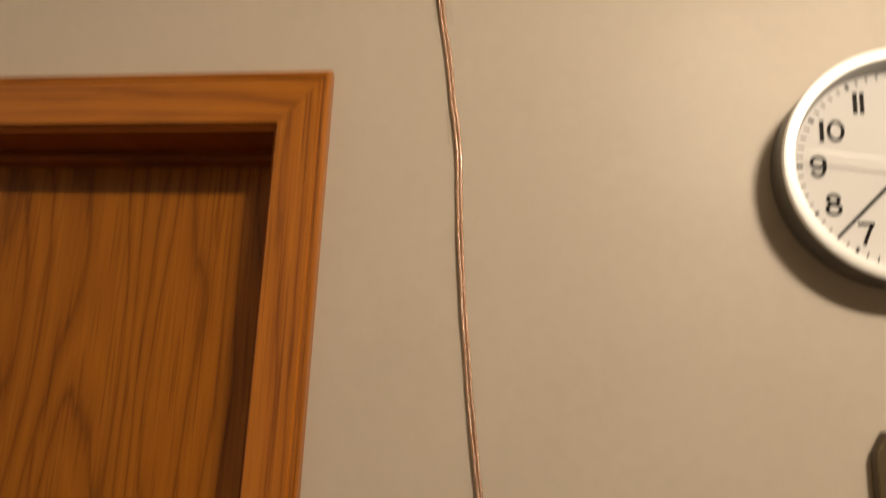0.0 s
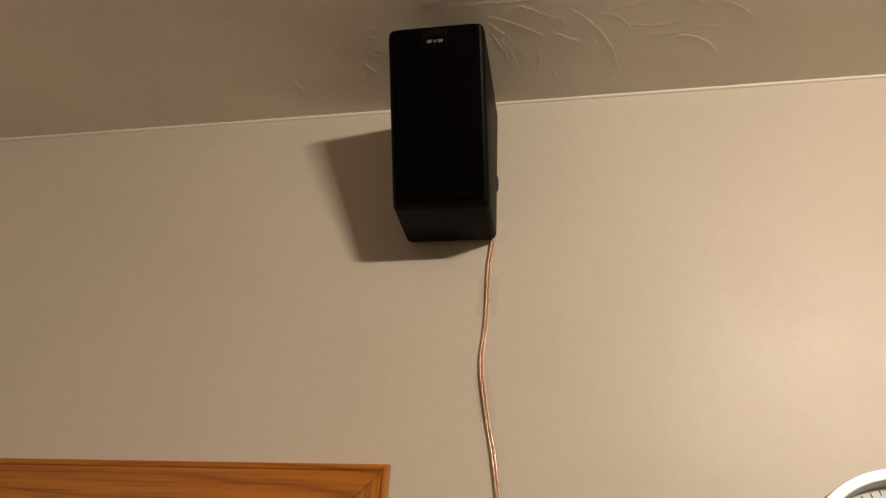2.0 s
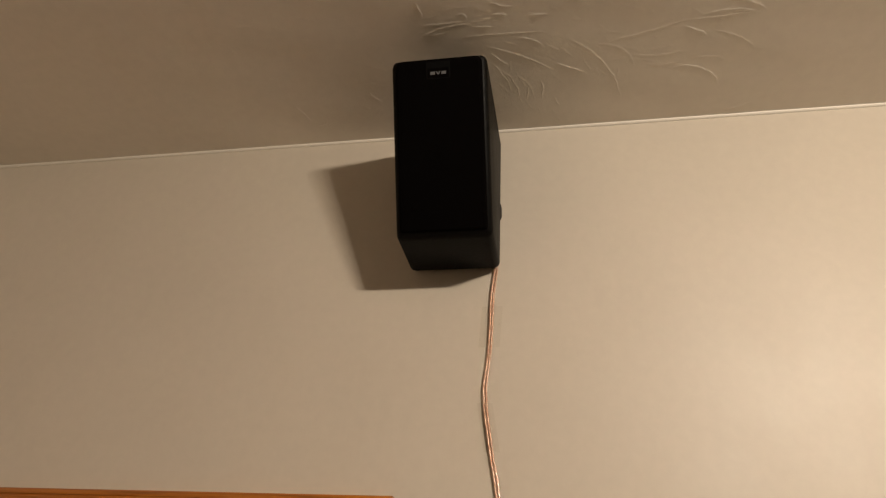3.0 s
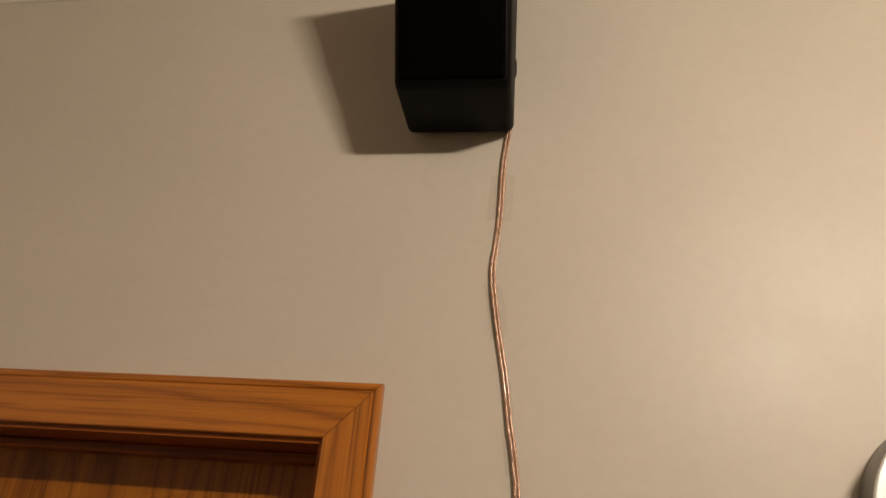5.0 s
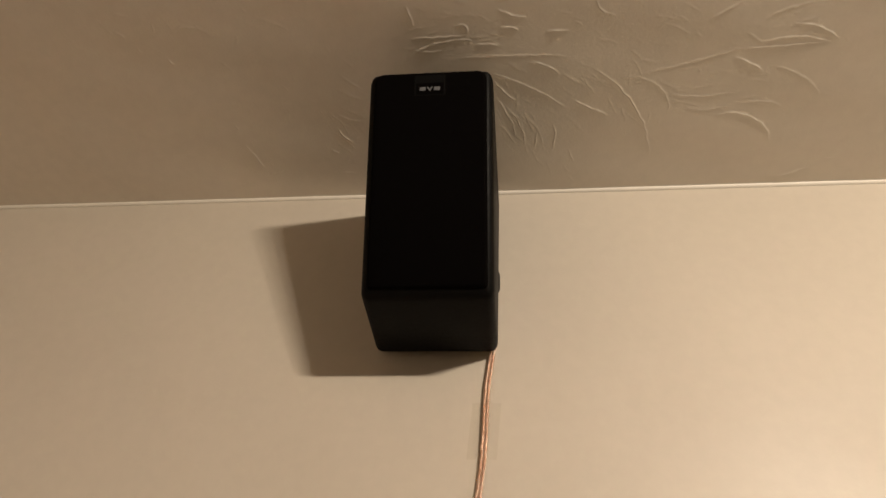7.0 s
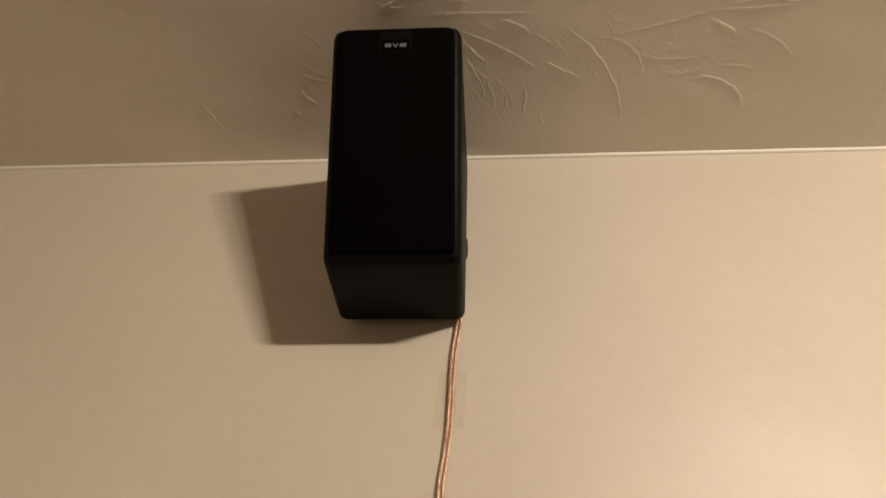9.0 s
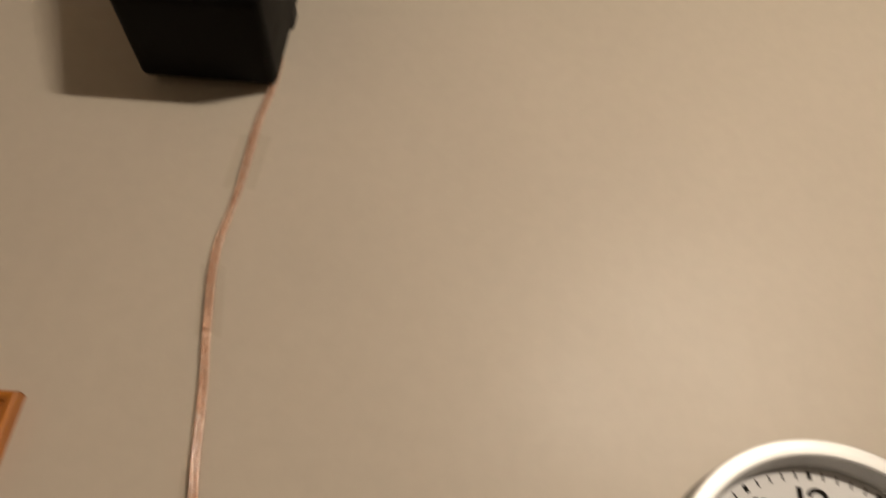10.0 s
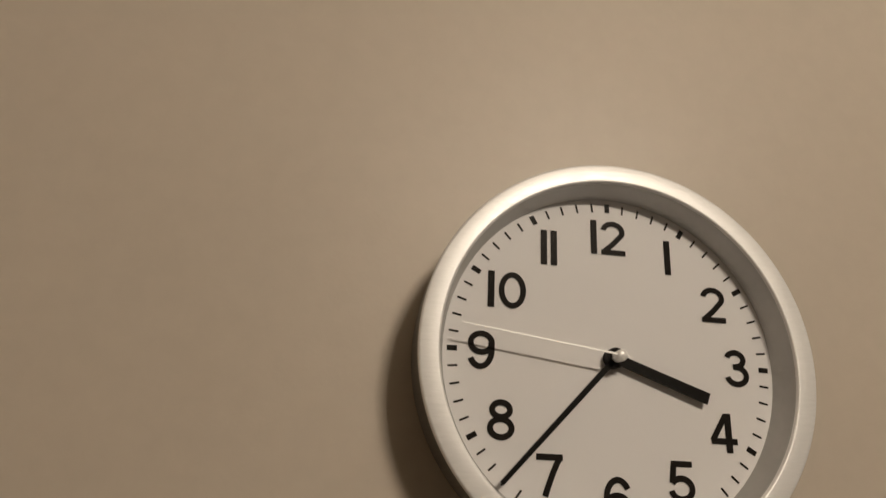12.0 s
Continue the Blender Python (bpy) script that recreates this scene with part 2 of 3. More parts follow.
JX, JZ = IN_X - REVEAL, IN_Z - REVEAL  # faces of the jambs


def structure(name, bm, mat, label, smooth=False):
    return tagged(new(name, finish(name, bm, mat, smooth)), label, name.split("_")[0], kind="structure")


hole_r, hole_l, hole_t = JX + 0.018, JX - OPEN_W - 0.018, JZ + 0.018
structure("wall_north", boxes(((X0 - 0.12, 0, 0), (hole_l, T, CEIL + 0.1)),
                              ((hole_r, 0, 0), (X1 + 0.12, T, CEIL + 0.1)),
                              ((hole_l, 0, hole_t), (hole_r, T, CEIL + 0.1))),
          WALL_PAINT, "greige painted drywall with a doorway and clock")
structure("wall_west", boxes(((X0 - 0.12, Y0, 0), (X0, 0, CEIL + 0.1))), WALL_PAINT, "greige painted side wall meeting the ceiling")
# East wall, south wall and floor are unseen, sized to tune bounced light.
structure("wall_east", boxes(((X1, Y0, 0), (X1 + 0.12, 0, CEIL + 0.1))), WALL_PAINT, "unseen greige side wall, set far to limit bounced light")
structure("wall_south", boxes(((X0 - 0.12, Y0 - 0.12, 0), (X1 + 0.12, Y0, CEIL + 0.1))), WALL_PAINT, "unseen greige end wall, set far to limit bounced light")
structure("floor", boxes(((X0 - 0.12, Y0 - 0.12, -0.1), (X1 + 0.12, T + 0.2, 0))), FLOOR_MAT, "unseen brown floor, kept dark to limit bounced light")

# Skip-trowel ridges in the ceiling plaster: start x, y, heading, length, bend in degrees.
BOLD = [(0.129, -0.188, 20, 0.102, 22), (0.227, -0.145, 32, 0.046, 5), (0.246, -0.189, 30, 0.161, 59), (0.405, -0.193, 8, 0.04, 50), (0.397, -0.115, -18, 0.092, 96),
        (0.038, -0.219, -33, 0.073, 40), (0.041, -0.223, 11, 0.033, -20), (0.141, -0.246, -18, 0.021, 55), (0.192, -0.239, 2, 0.025, -9),
        (-0.073, -0.116, 64, 0.026, -25), (-0.089, -0.084, 21, 0.009, 21)]
CLEAR = [(0.172, -0.201, 2, 0.041, 54), (0.298, -0.175, -13, 0.12, -2), (0.414, -0.204, -1, 0.089, -2), (0.49, -0.015, -10, 0.041, -24), (0.542, -0.041, -8, 0.011, -14),
         (0.369, -0.241, -32, 0.037, 6), (0.459, -0.231, -5, 0.057, 59), (0.038, -0.238, 2, 0.066, -9), (0.091, -0.25, -52, 0.022, 177), (0.037, -0.279, 72, 0.025, 9),
         (0.139, -0.268, 30, 0.033, -21), (0.201, -0.111, 65, 0.039, 42), (0.112, -0.227, -12, 0.028, 32), (0.092, -0.209, -4, 0.126, 10), (0.131, -0.176, 58, 0.036, -17),
         (0.43, -0.211, -14, 0.075, 35), (-0.206, -0.098, 76, 0.043, -18), (-0.185, -0.048, 1, 0.022, -29), (-0.262, -0.23, 73, 0.01, -37), (-0.313, -0.269, 21, 0.012, 41)]
FAINT = [(-0.081, -0.043, -34, 0.018, 81), (-0.07, -0.14, 40, 0.038, -35), (0.28, -0.173, -16, 0.091, 112), (0.45, -0.179, 9, 0.073, 55), (0.359, -0.13, 29, 0.054, -55),
         (0.428, -0.238, -33, 0.053, 22), (0.246, -0.273, 83, 0.031, -79), (0.221, -0.071, 71, 0.02, 8), (0.144, -0.138, 49, 0.064, 45), (0.13, -0.156, 46, 0.068, 41),
         (0.181, -0.1, 102, 0.028, 6), (0.338, -0.148, 11, 0.073, -15), (0.424, -0.13, -11, 0.048, 33), (-0.304, -0.292, 29, 0.017, -21), (-0.242, -0.265, -26, 0.034, 40),
         (-0.451, -0.256, 5, 0.03, -2), (-0.396, -0.137, 10, 0.021, -13), (-0.21, -0.131, 63, 0.009, 0), (-0.264, -0.277, 91, 0.012, 27), (-0.294, -0.248, 105, 0.01, -104)]
# where the trowel was dragged in fans: centre x, y, spread x, y, heading
FANS = [(0.07, -0.235, 0.045, 0.022, -12), (0.15, -0.13, 0.03, 0.04, 58), (0.19, -0.12, 0.05, 0.04, 62), (0.37, -0.14, 0.05, 0.02, 5), (0.46, -0.225, 0.07, 0.025, -20),
        (-0.05, -0.15, 0.03, 0.04, 45), (0.27, -0.20, 0.06, 0.03, 30), (0.22, -0.26, 0.07, 0.03, 10), (-0.26, -0.25, 0.08, 0.04, 50)]


def ceiling_mesh():
    """One sheet: a fine field of trowelled plaster round the loudspeaker, plain sheets beyond it."""
    gx0, gx1, gy0, gy1, step = -0.48, 0.67, -0.345, 0.0, 0.00074
    nx, ny = int((gx1 - gx0) / step), int((gy1 - gy0) / step)
    xs, ys = np.linspace(gx0, gx1, nx), np.linspace(gy0, gy1, ny)
    gx, gy = np.meshgrid(xs, ys)
    h = np.zeros_like(gx)
    rng = np.random.default_rng(7)
    ridges = [(r, high, width) for group, high, width in ((BOLD, 0.00080, 0.00070), (CLEAR, 0.00062, 0.00074), (FAINT, 0.00040, 0.00080)) for r in group]
    for cx, cy, sx, sy, head in FANS:   # short drags side by side
        for _ in range(24):
            ridges.append(((cx + rng.normal(0, sx), cy + rng.normal(0, sy), head + rng.normal(0, 16), rng.uniform(0.010, 0.042), rng.normal(8, 22)),
                           rng.uniform(0.00005, 0.00024), rng.uniform(0.0007, 0.0014)))
    for _ in range(90):   # stray crumbs and ticks
        ridges.append(((rng.uniform(-0.4, 0.6), rng.uniform(-0.31, -0.02), rng.uniform(0, 360), rng.uniform(0.004, 0.016), rng.normal(0, 40)),
                       rng.uniform(0.00005, 0.00018), rng.uniform(0.0008, 0.0015)))
    for (x, y, head, length, bend), height, width in ridges:
        steps = max(4, int(length / 0.004))
        m = ((gx > x - length - 0.03) & (gx < x + length + 0.03) & (gy > y - length - 0.03) & (gy < y + length + 0.03))
        if not m.any():
            continue
        px, py = gx[m], gy[m]
        best = np.zeros_like(px)
        for k in range(steps):
            a = math.radians(head + bend * (k + 0.5) / steps + 24 * noise.noise((k * 0.55, head * 0.1, length * 90)))
            seg = length / steps
            s = np.clip((px - x) * math.cos(a) + (py - y) * math.sin(a), 0, seg)
            dx, dy = px - x - s * math.cos(a), py - y - s * math.sin(a)
            side = dx * -math.sin(a) + dy * math.cos(a)
            along = (k + s / seg) / steps
            taper = np.sqrt(np.clip(4 * along * (1 - along), 0, 1)) * (0.55 + 0.45 * np.sin(along * length * 210 + head) ** 2)
            w = np.where(side > 0, width * 0.65, width * 1.5)
            best = np.maximum(best, taper * np.exp(-(dx * dx + dy * dy) / (w * w)))
            x, y = x + seg * math.cos(a), y + seg * math.sin(a)
        h[m] = np.maximum(h[m], best * height * (0.7 if length > 0.1 else 1.0))
    swell = sum(a * np.sin(gx * fx + gy * fy + p) for a, fx, fy, p in
                ((0.00022, 31, 17, 0.3), (0.00016, -23, 44, 1.9), (0.00012, 71, 29, 4.0), (0.00010, 12, -83, 2.2)))
    edge = np.clip(np.minimum.reduce([gx - gx0, gx1 - gx, gy - gy0, (gy1 - gy) * 3]) / 0.05, 0, 1)
    z = CEIL - (h + swell * 0.8 + 0.0004) * edge
    verts = np.stack([gx, gy, z], -1).reshape(-1, 3)
    i = (np.arange(ny - 1)[:, None] * nx + np.arange(nx - 1)[None]).ravel()
    faces = np.stack([i, i + nx, i + nx + 1, i + 1], -1)
    vs, fs = verts.tolist(), faces.tolist()

    def sheet(x0, y0, x1, y1, zz, flip=False):
        k = len(vs)
        vs.extend([(x0, y0, zz), (x0, y1, zz), (x1, y1, zz), (x1, y0, zz)])
        fs.append([k + 3, k + 2, k + 1, k] if flip else [k, k + 1, k + 2, k + 3])

    sheet(X0, Y0, X1, gy0, CEIL)
    sheet(X0, gy0, gx0, gy1, CEIL)
    sheet(gx1, gy0, X1, gy1, CEIL)
    sheet(X0 - 0.12, Y0 - 0.12, X1 + 0.12, T, CEIL + 0.12, True)
    me = bpy.data.meshes.new("ceiling")
    me.from_pydata(vs, [], fs)
    me.materials.append(CEILING_PAINT)
    me.polygons.foreach_set("use_smooth", [True] * len(me.polygons))
    return me


tagged(new("ceiling", ceiling_mesh()), "greige ceiling with skip-trowel plaster ridges", "ceiling", kind="structure")


def bead(length, along):
    """A thin wavy run of caulk in the corner of wall and ceiling."""
    bm = bmesh.new()
    n = int(length / 0.02)
    rows = []
    for i in range(n + 1):
        s = i * length / n
        r = 0.0038 + 0.0008 * noise.noise((s * 9, along, 0)) + 0.0004 * noise.noise((s * 60, along, 3))
        rows.append([bm.verts.new((s, -r * math.cos(a), -r * math.sin(a))) for a in (0, 0.5, 1.07, 1.57)])
    for a, b in zip(rows, rows[1:]):
        for k in range(3):
            bm.faces.new((a[k], a[k + 1], b[k + 1], b[k]))
    return bm


trim = structure("trim", bead(X1 - X0, 1.0), BEAD_PAINT, "thin cream caulk line between wall and ceiling", True)
trim.location = (X0, -0.0003, CEIL - 0.0003)
trim_west = structure("trim_west", bead(-Y0, 5.0), BEAD_PAINT, "thin cream caulk line between wall and ceiling", True)
trim_west.matrix_basis = pose(X0 + 0.0003, Y0, CEIL - 0.0003, 0, 0, 90)


# ---------- the doorway ----------
CASING = [(0.0, 0.0), (0.0, 0.0062), (0.0010, 0.0078), (0.0022, 0.0083), (0.033, 0.0098), (0.0345, 0.0104), (0.0495, 0.0114), (0.0508, 0.0100), (0.0522, 0.0100), (0.0535, 0.0122),
          (0.0565, 0.0131), (0.0590, 0.0127), (0.0604, 0.0115), (0.0609, 0.0095), (0.0609, 0.0)]


def casing_leg(inner_x, sign):
    bm = bmesh.new()
    lo = [bm.verts.new((inner_x + sign * u, -d, 0.0)) for u, d in CASING]
    hi = [bm.verts.new((inner_x + sign * u, -d, IN_Z + u - 0.0009)) for u, d in CASING]
    for k in range(len(CASING) - 1):
        bm.faces.new((lo[k], lo[k + 1], hi[k + 1], hi[k]))
    bm.faces.new(lo)
    bm.faces.new(hi)
    return bm


def casing_head():
    bm = bmesh.new()
    left_in = IN_X - OPEN_W + 2 * REVEAL - 0.0
    a = [bm.verts.new((left_in - u, -d, IN_Z + u)) for u, d in CASING]
    b = [bm.verts.new((IN_X + u, -d, IN_Z + u)) for u, d in CASING]
    for k in range(len(CASING) - 1):
        bm.faces.new((a[k], a[k + 1], b[k + 1], b[k]))
    bm.faces.new(a)
    bm.faces.new(b)
    return bm


DOOR_Y = 0.105
door = tagged(thing("door_1", pose(0, 0, 0)), "closed honey-stained oak door in moulded oak casing", "door", kind="structure")
part("head_casing", casing_head(), OAK_HEAD, door)
part("side_casing", casing_leg(IN_X, 1), OAK_LEG, door)
part("side_casing", casing_leg(IN_X - OPEN_W + 2 * REVEAL, -1), OAK_LEG, door)
JL = JX - OPEN_W
# Jambs and stops wear the oak with recess shade in its colour.
part("side_jamb", boxes(((JX, 0.0005, 0), (JX + 0.0175, T, JZ))), OAK_JAMB_SHADED, door)
part("side_jamb", boxes(((JL - 0.0175, 0.0005, 0), (JL, T, JZ))), OAK_JAMB_SHADED, door)
part("head_jamb", boxes(((JL - 0.0175, 0.0005, JZ), (JX + 0.0175, T, JZ + 0.0175))), OAK_JAMB_HEAD_SHADED, door)
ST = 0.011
part("side_stop", soften(boxes(((JX - ST, DOOR_Y - 0.034, 0), (JX - 0.0001, DOOR_Y - 0.0005, JZ - ST))), 0.002), OAK_JAMB_SHADED, door)
part("side_stop", soften(boxes(((JL + 0.0001, DOOR_Y - 0.034, 0), (JL + ST, DOOR_Y - 0.0005, JZ - ST))), 0.002), OAK_JAMB_SHADED, door)
part("head_stop", soften(boxes(((JL, DOOR_Y - 0.034, JZ - ST), (JX, DOOR_Y - 0.0005, JZ - 0.0001))), 0.002), OAK_JAMB_HEAD_SHADED, door)
part("door_leaf", boxes(((JL + 0.003, DOOR_Y, 0.008), (JX - 0.003, DOOR_Y + 0.035, JZ - 0.003))), OAK_DOOR, door, "flat oak veneer door leaf with cathedral grain")


# ---------- the loudspeaker ----------
SP_W = 0.1360
speaker = tagged(thing("loudspeaker", pose(0.0640, -0.0069, 2.4336, 0, -0.43, 0.6)),
                 "black wedge-shaped loudspeaker with cloth grille on the wall", "loudspeaker")
# side profile: distance from the back, height above the bottom
BACK_B, FRONT_B, FRONT_T, BACK_T = (0.0, -0.0055), (0.1058, -0.0108), (0.2243, 0.2142), (0.0, 0.2392)


def cabinet():
    bm = bmesh.new()
    side = [BACK_B, FRONT_B, FRONT_T, BACK_T]
    a = [bm.verts.new((-SP_W / 2, -d, z)) for d, z in side]
    b = [bm.verts.new((SP_W / 2, -d, z)) for d, z in side]
    bm.faces.new(a)
    bm.faces.new(b[::-1])
    for i in range(4):
        bm.faces.new((a[i], b[i], b[(i + 1) % 4], a[(i + 1) % 4]))
    return soften(bm, 0.0088, 4)


part("cabinet", cabinet(), CABINET_BLACK, speaker, "black ash cabinet", True)
fb, ft = Vector((0, -FRONT_B[0], FRONT_B[1])), Vector((0, -FRONT_T[0], FRONT_T[1]))
up = (ft - fb).normalized()
out = Vector((0, -up.z, up.y))
front = Matrix((Vector((1, 0, 0)), up, out)).transposed().to_4x4()
front.translation = fb          # x across, y up the slanted front, z outwards
FRONT_L = (ft - fb).length


def rounded(w0, w1, y0, y1, r_low, r_high, steps=6):
    pts = []
    for cx, cy, r, a0 in ((w1 - r_low, y0 + r_low, r_low, -90), (w1 - r_high, y1 - r_high, r_high, 0), (w0 + r_high, y1 - r_high, r_high, 90), (w0 + r_low, y0 + r_low, r_low, 180)):
        for k in range(steps + 1):
            a = math.radians(a0 + 90 * k / steps)
            pts.append((cx + r * math.cos(a), cy + r * math.sin(a)))
    return pts


def front_panel(w, y0, y1, lo, hi, r_low, r_high, edge):
    """A panel on the slanted front with rounded corners and a rolled edge."""
    bm = bmesh.new()
    loops = []
    for k in range(5):
        a = math.pi / 2 * k / 4
        inset, height = edge * (1 - math.cos(a)), lo + (hi - lo) * (math.sin(a) if k else 0)
        pts = rounded(-w / 2 + inset, w / 2 - inset, y0 + inset, y1 - inset, max(r_low - inset, 0.0008), max(r_high - inset, 0.0008))
        loops.append([bm.verts.new(front @ Vector((x, y, height))) for x, y in pts])
    n = len(loops[0])
    for a, b in zip(loops, loops[1:]):
        for i in range(n):
            bm.faces.new((a[i], a[(i + 1) % n], b[(i + 1) % n], b[i]))
    bm.faces.new(loops[-1])
    bm.faces.new(loops[0][::-1])
    return bm


grille = part("grille", front_panel(SP_W - 0.013, 0.0075, FRONT_L - 0.004, -0.001, 0.0045, 0.004, 0.010, 0.004), GRILLE_BLACK, speaker, "black cloth grille with rounded top corners", True)
part("tab", front_panel(0.034, FRONT_L - 0.0335, FRONT_L - 0.0090, 0.0043, 0.00456, 0.001, 0.001, 0.0001), TAB_BLACK, grille, "smooth dark tab at the top of the grille")
badge = part("badge", front_panel(0.030, FRONT_L - 0.0325, FRONT_L - 0.0185, 0.0043, 0.00468, 0.001, 0.001, 0.0001), GRILLE_BLACK, grille, "small dark badge with three silver marks")


def badge_marks():
    """Three plain silver marks; the middle one a wedge."""
    bm = bmesh.new()
    y = FRONT_L - 0.0255
    for cx, shape in ((-0.0078, "bar"), (0.0, "wedge"), (0.0078, "bar")):
        if shape == "bar":
            pieces = [[(cx - 0.0036, -0.0021), (cx + 0.0030, -0.0021), (cx + 0.0036, 0.0021), (cx - 0.0030, 0.0021)]]
        else:
            pieces = [[(-0.0034, 0.0022), (-0.0016, 0.0022), (0.0, -0.0005), (0.0016, 0.0022), (0.0034, 0.0022), (0.0008, -0.0022), (-0.0008, -0.0022)]]
        for p in pieces:
            lo = [bm.verts.new(front @ Vector((px, y + py, 0.0045))) for px, py in p]
            hi = [bm.verts.new(front @ Vector((px, y + py, 0.0050))) for px, py in p]
            bm.faces.new(hi)
            for i in range(len(p)):
                bm.faces.new((lo[i], lo[(i + 1) % len(p)], hi[(i + 1) % len(p)], hi[i]))
    return bm


part("badge_mark", badge_marks(), BADGE_SILVER, grille, "three small silver marks")
part("wall_bracket", soften(boxes(((0.035, -0.016, 0.084), (0.0697, 0.0065, 0.110))), 0.006, 3), BRACKET_BLACK, speaker, "rounded black mounting bracket", True)
part("bumper", soften(boxes(((-0.03, -0.004, 0.02), (0.03, 0.0068, 0.20))), 0.002), BRACKET_BLACK, speaker)


# ---------- the speaker wire ----------
WIRE = [(0.1262, 2.475), (0.1259, 2.436), (0.1209, 2.385), (0.1196, 2.318), (0.1172, 2.283), (0.1151, 2.262), (0.1140, 2.253), (0.1138, 2.243), (0.1145, 2.224), (0.1182, 2.195), (0.125, 2.152), (0.132, 2.115), (0.1382, 2.068), (0.1472, 2.01), (0.152, 1.93), (0.1582, 1.851), (0.1646, 1.793), (0.1723, 1.726), (0.1828, 1.651), (0.195, 1.55), (0.203, 1.4), (0.206, 1.1), (0.204, 0.7), (0.205, 0.3), (0.205, 0.03)]


def wire_centre(s):
    """Point on the wire's run, smooth through its bends; s from 0 to 1."""
    f = s * (len(WIRE) - 1)
    i = min(int(f), len(WIRE) - 2)
    t = f - i
    p = [Vector(WIRE[max(0, min(len(WIRE) - 1, k))]) for k in (i - 1, i, i + 1, i + 2)]
    m1, m2 = (p[2] - p[0]) / 2, (p[3] - p[1]) / 2
    return ((2 * t ** 3 - 3 * t * t + 1) * p[1] + (t ** 3 - 2 * t * t + t) * m1 + (-2 * t ** 3 + 3 * t * t) * p[2] + (t ** 3 - t * t) * m2)


def strand(side):
    """One of the two cores lying side by side; the pair rolls slowly on its way down."""
    bm = bmesh.new()
    n, k = 620, 10
    rows = []
    for i in range(n + 1):
        s = i / n
        c = wire_centre(s)
        roll = 0.75 * math.sin(s * 26 + 0.6) * noise.noise((s * 9, 0, 1)) * 2.2
        wob = 0.0004 * noise.noise((s * 70, 2, 0))
        off = 0.00185 * side
        ox, oy = c.x + off * math.cos(roll) + wob, -0.0044 - off * math.sin(roll)
        row = []
        for j in range(k):
            a = 2 * math.pi * j / k
            r = 0.00158
            row.append(bm.verts.new((ox + r * math.cos(a), min(oy + r * math.sin(a), -0.0004), c.y)))
        rows.append(row)
    for a, b in zip(rows, rows[1:]):
        for j in range(k):
            bm.faces.new((a[j], a[(j + 1) % k], b[(j + 1) % k], b[j]))
    bm.faces.new(rows[0])
    bm.faces.new(rows[-1][::-1])
    return bm


wire = tagged(thing("speaker_wire"), "twin copper speaker wire in clear insulation down the wall", "wire")
part("core", strand(-1), COPPER, wire, "", True)
part("core", strand(1), COPPER, wire, "", True)


def tape_piece(cx, cz, width, length, lean):
    """A strip of clear tape stuck over the wire, humped where it crosses it."""
    bm = bmesh.new()
    cols = [-0.5, -0.35, -0.22, -0.13, -0.06, 0, 0.06, 0.13, 0.22, 0.35, 0.5]
    rows = []
    for k in range(9):
        z = (k / 8 - 0.5) * length
        row = []
        for i, u in enumerate(cols):
            hump = 0.0068 * math.exp(-(u * width / 0.0052) ** 4)
            lift = 0.0006 * max(0, noise.noise((cx * 90 + u * 4, z * 60, cz)))
            jag = 0.0006 * noise.noise((u * 20, cz, 7)) if k in (0, 8) else 0
            row.append(bm.verts.new((cx + u * width + lean * z, -0.0006 - hump - lift, cz + z + jag)))
        rows.append(row)
    for a, b in zip(rows, rows[1:]):
        for i in range(len(cols) - 1):
            bm.faces.new((a[i], a[i + 1], b[i + 1], b[i]))
    ob = new("tape_strip", finish("tape_strip", bm, TAPE, True))
    ob.visible_shadow = False
    return tagged(ob, "clear tape strip holding the wire to the wall", "tape", "tape strips on the wire")


tape_piece(0.1190, 2.3385, 0.030, 0.064, 0.06)
tape_piece(0.1190, 2.1920, 0.021, 0.066, -0.17)
tape_piece(0.1402, 2.0330, 0.014, 0.040, -0.12)


# ---------- the wall clock ----------
FACE_D = 0.0247
clock = tagged(thing("wall_clock", pose(0.5814, 0, 1.9809, 0, 0.34, 0)), "round silver-rimmed wall clock with white dial and black numerals", "clock")
BAND = [(0.1085, 0.0), (0.1148, 0.0008), (0.1158, 0.004), (0.1163, 0.0390)]
BEZEL = [(0.1163, 0.0390), (0.1164, 0.0418), (0.1162, 0.0426), (0.1157, 0.0431), (0.1149, 0.0433), (0.1058, 0.0436), (0.1051, 0.0435), (0.1046, 0.0430), (0.1043, 0.0415)]
INNER = [(0.1043, 0.0415), (0.1028, 0.0345), (0.1008, 0.0250), (0.1004, 0.0240), (0.0990, 0.0235)]
# Band and inner ring hold shade in their colours; the bezel stays bright silver.
part("band", lathe(BAND, 160), RIM_SIDE_SHADED, clock, "brushed metal side band, its shade put into a darker colour", True)
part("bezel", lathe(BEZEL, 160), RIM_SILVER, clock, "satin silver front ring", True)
part("inner_ring", lathe(INNER, 160), RIM_INNER_SHADED, clock, "", True)
part("backplate", lathe([(0.0002, 0.001), (0.110, 0.001), (0.110, 0.006), (0.0002, 0.006)], 96), BRACKET_BLACK, clock)
part("dial", disc(0.1006, FACE_D, 0.001), FACE_WHITE, clock, "plain white printed dial")
glass = part("glass", disc(0.1037, 0.0412, 0.0008), GLASS, clock, "clear front glass")
glass.visible_shadow = False


def tick_mesh(r0, r1, w):
    return finish("tick", prism([(-w / 2, r0), (w / 2, r0), (w / 2, r1), (-w / 2, r1)], FACE_D, FACE_D + 0.0003), INK_BLACK)


minute_tick, hour_tick = tick_mesh(0.0922, 0.0978, 0.0011), tick_mesh(0.0922, 0.0980, 0.0030)
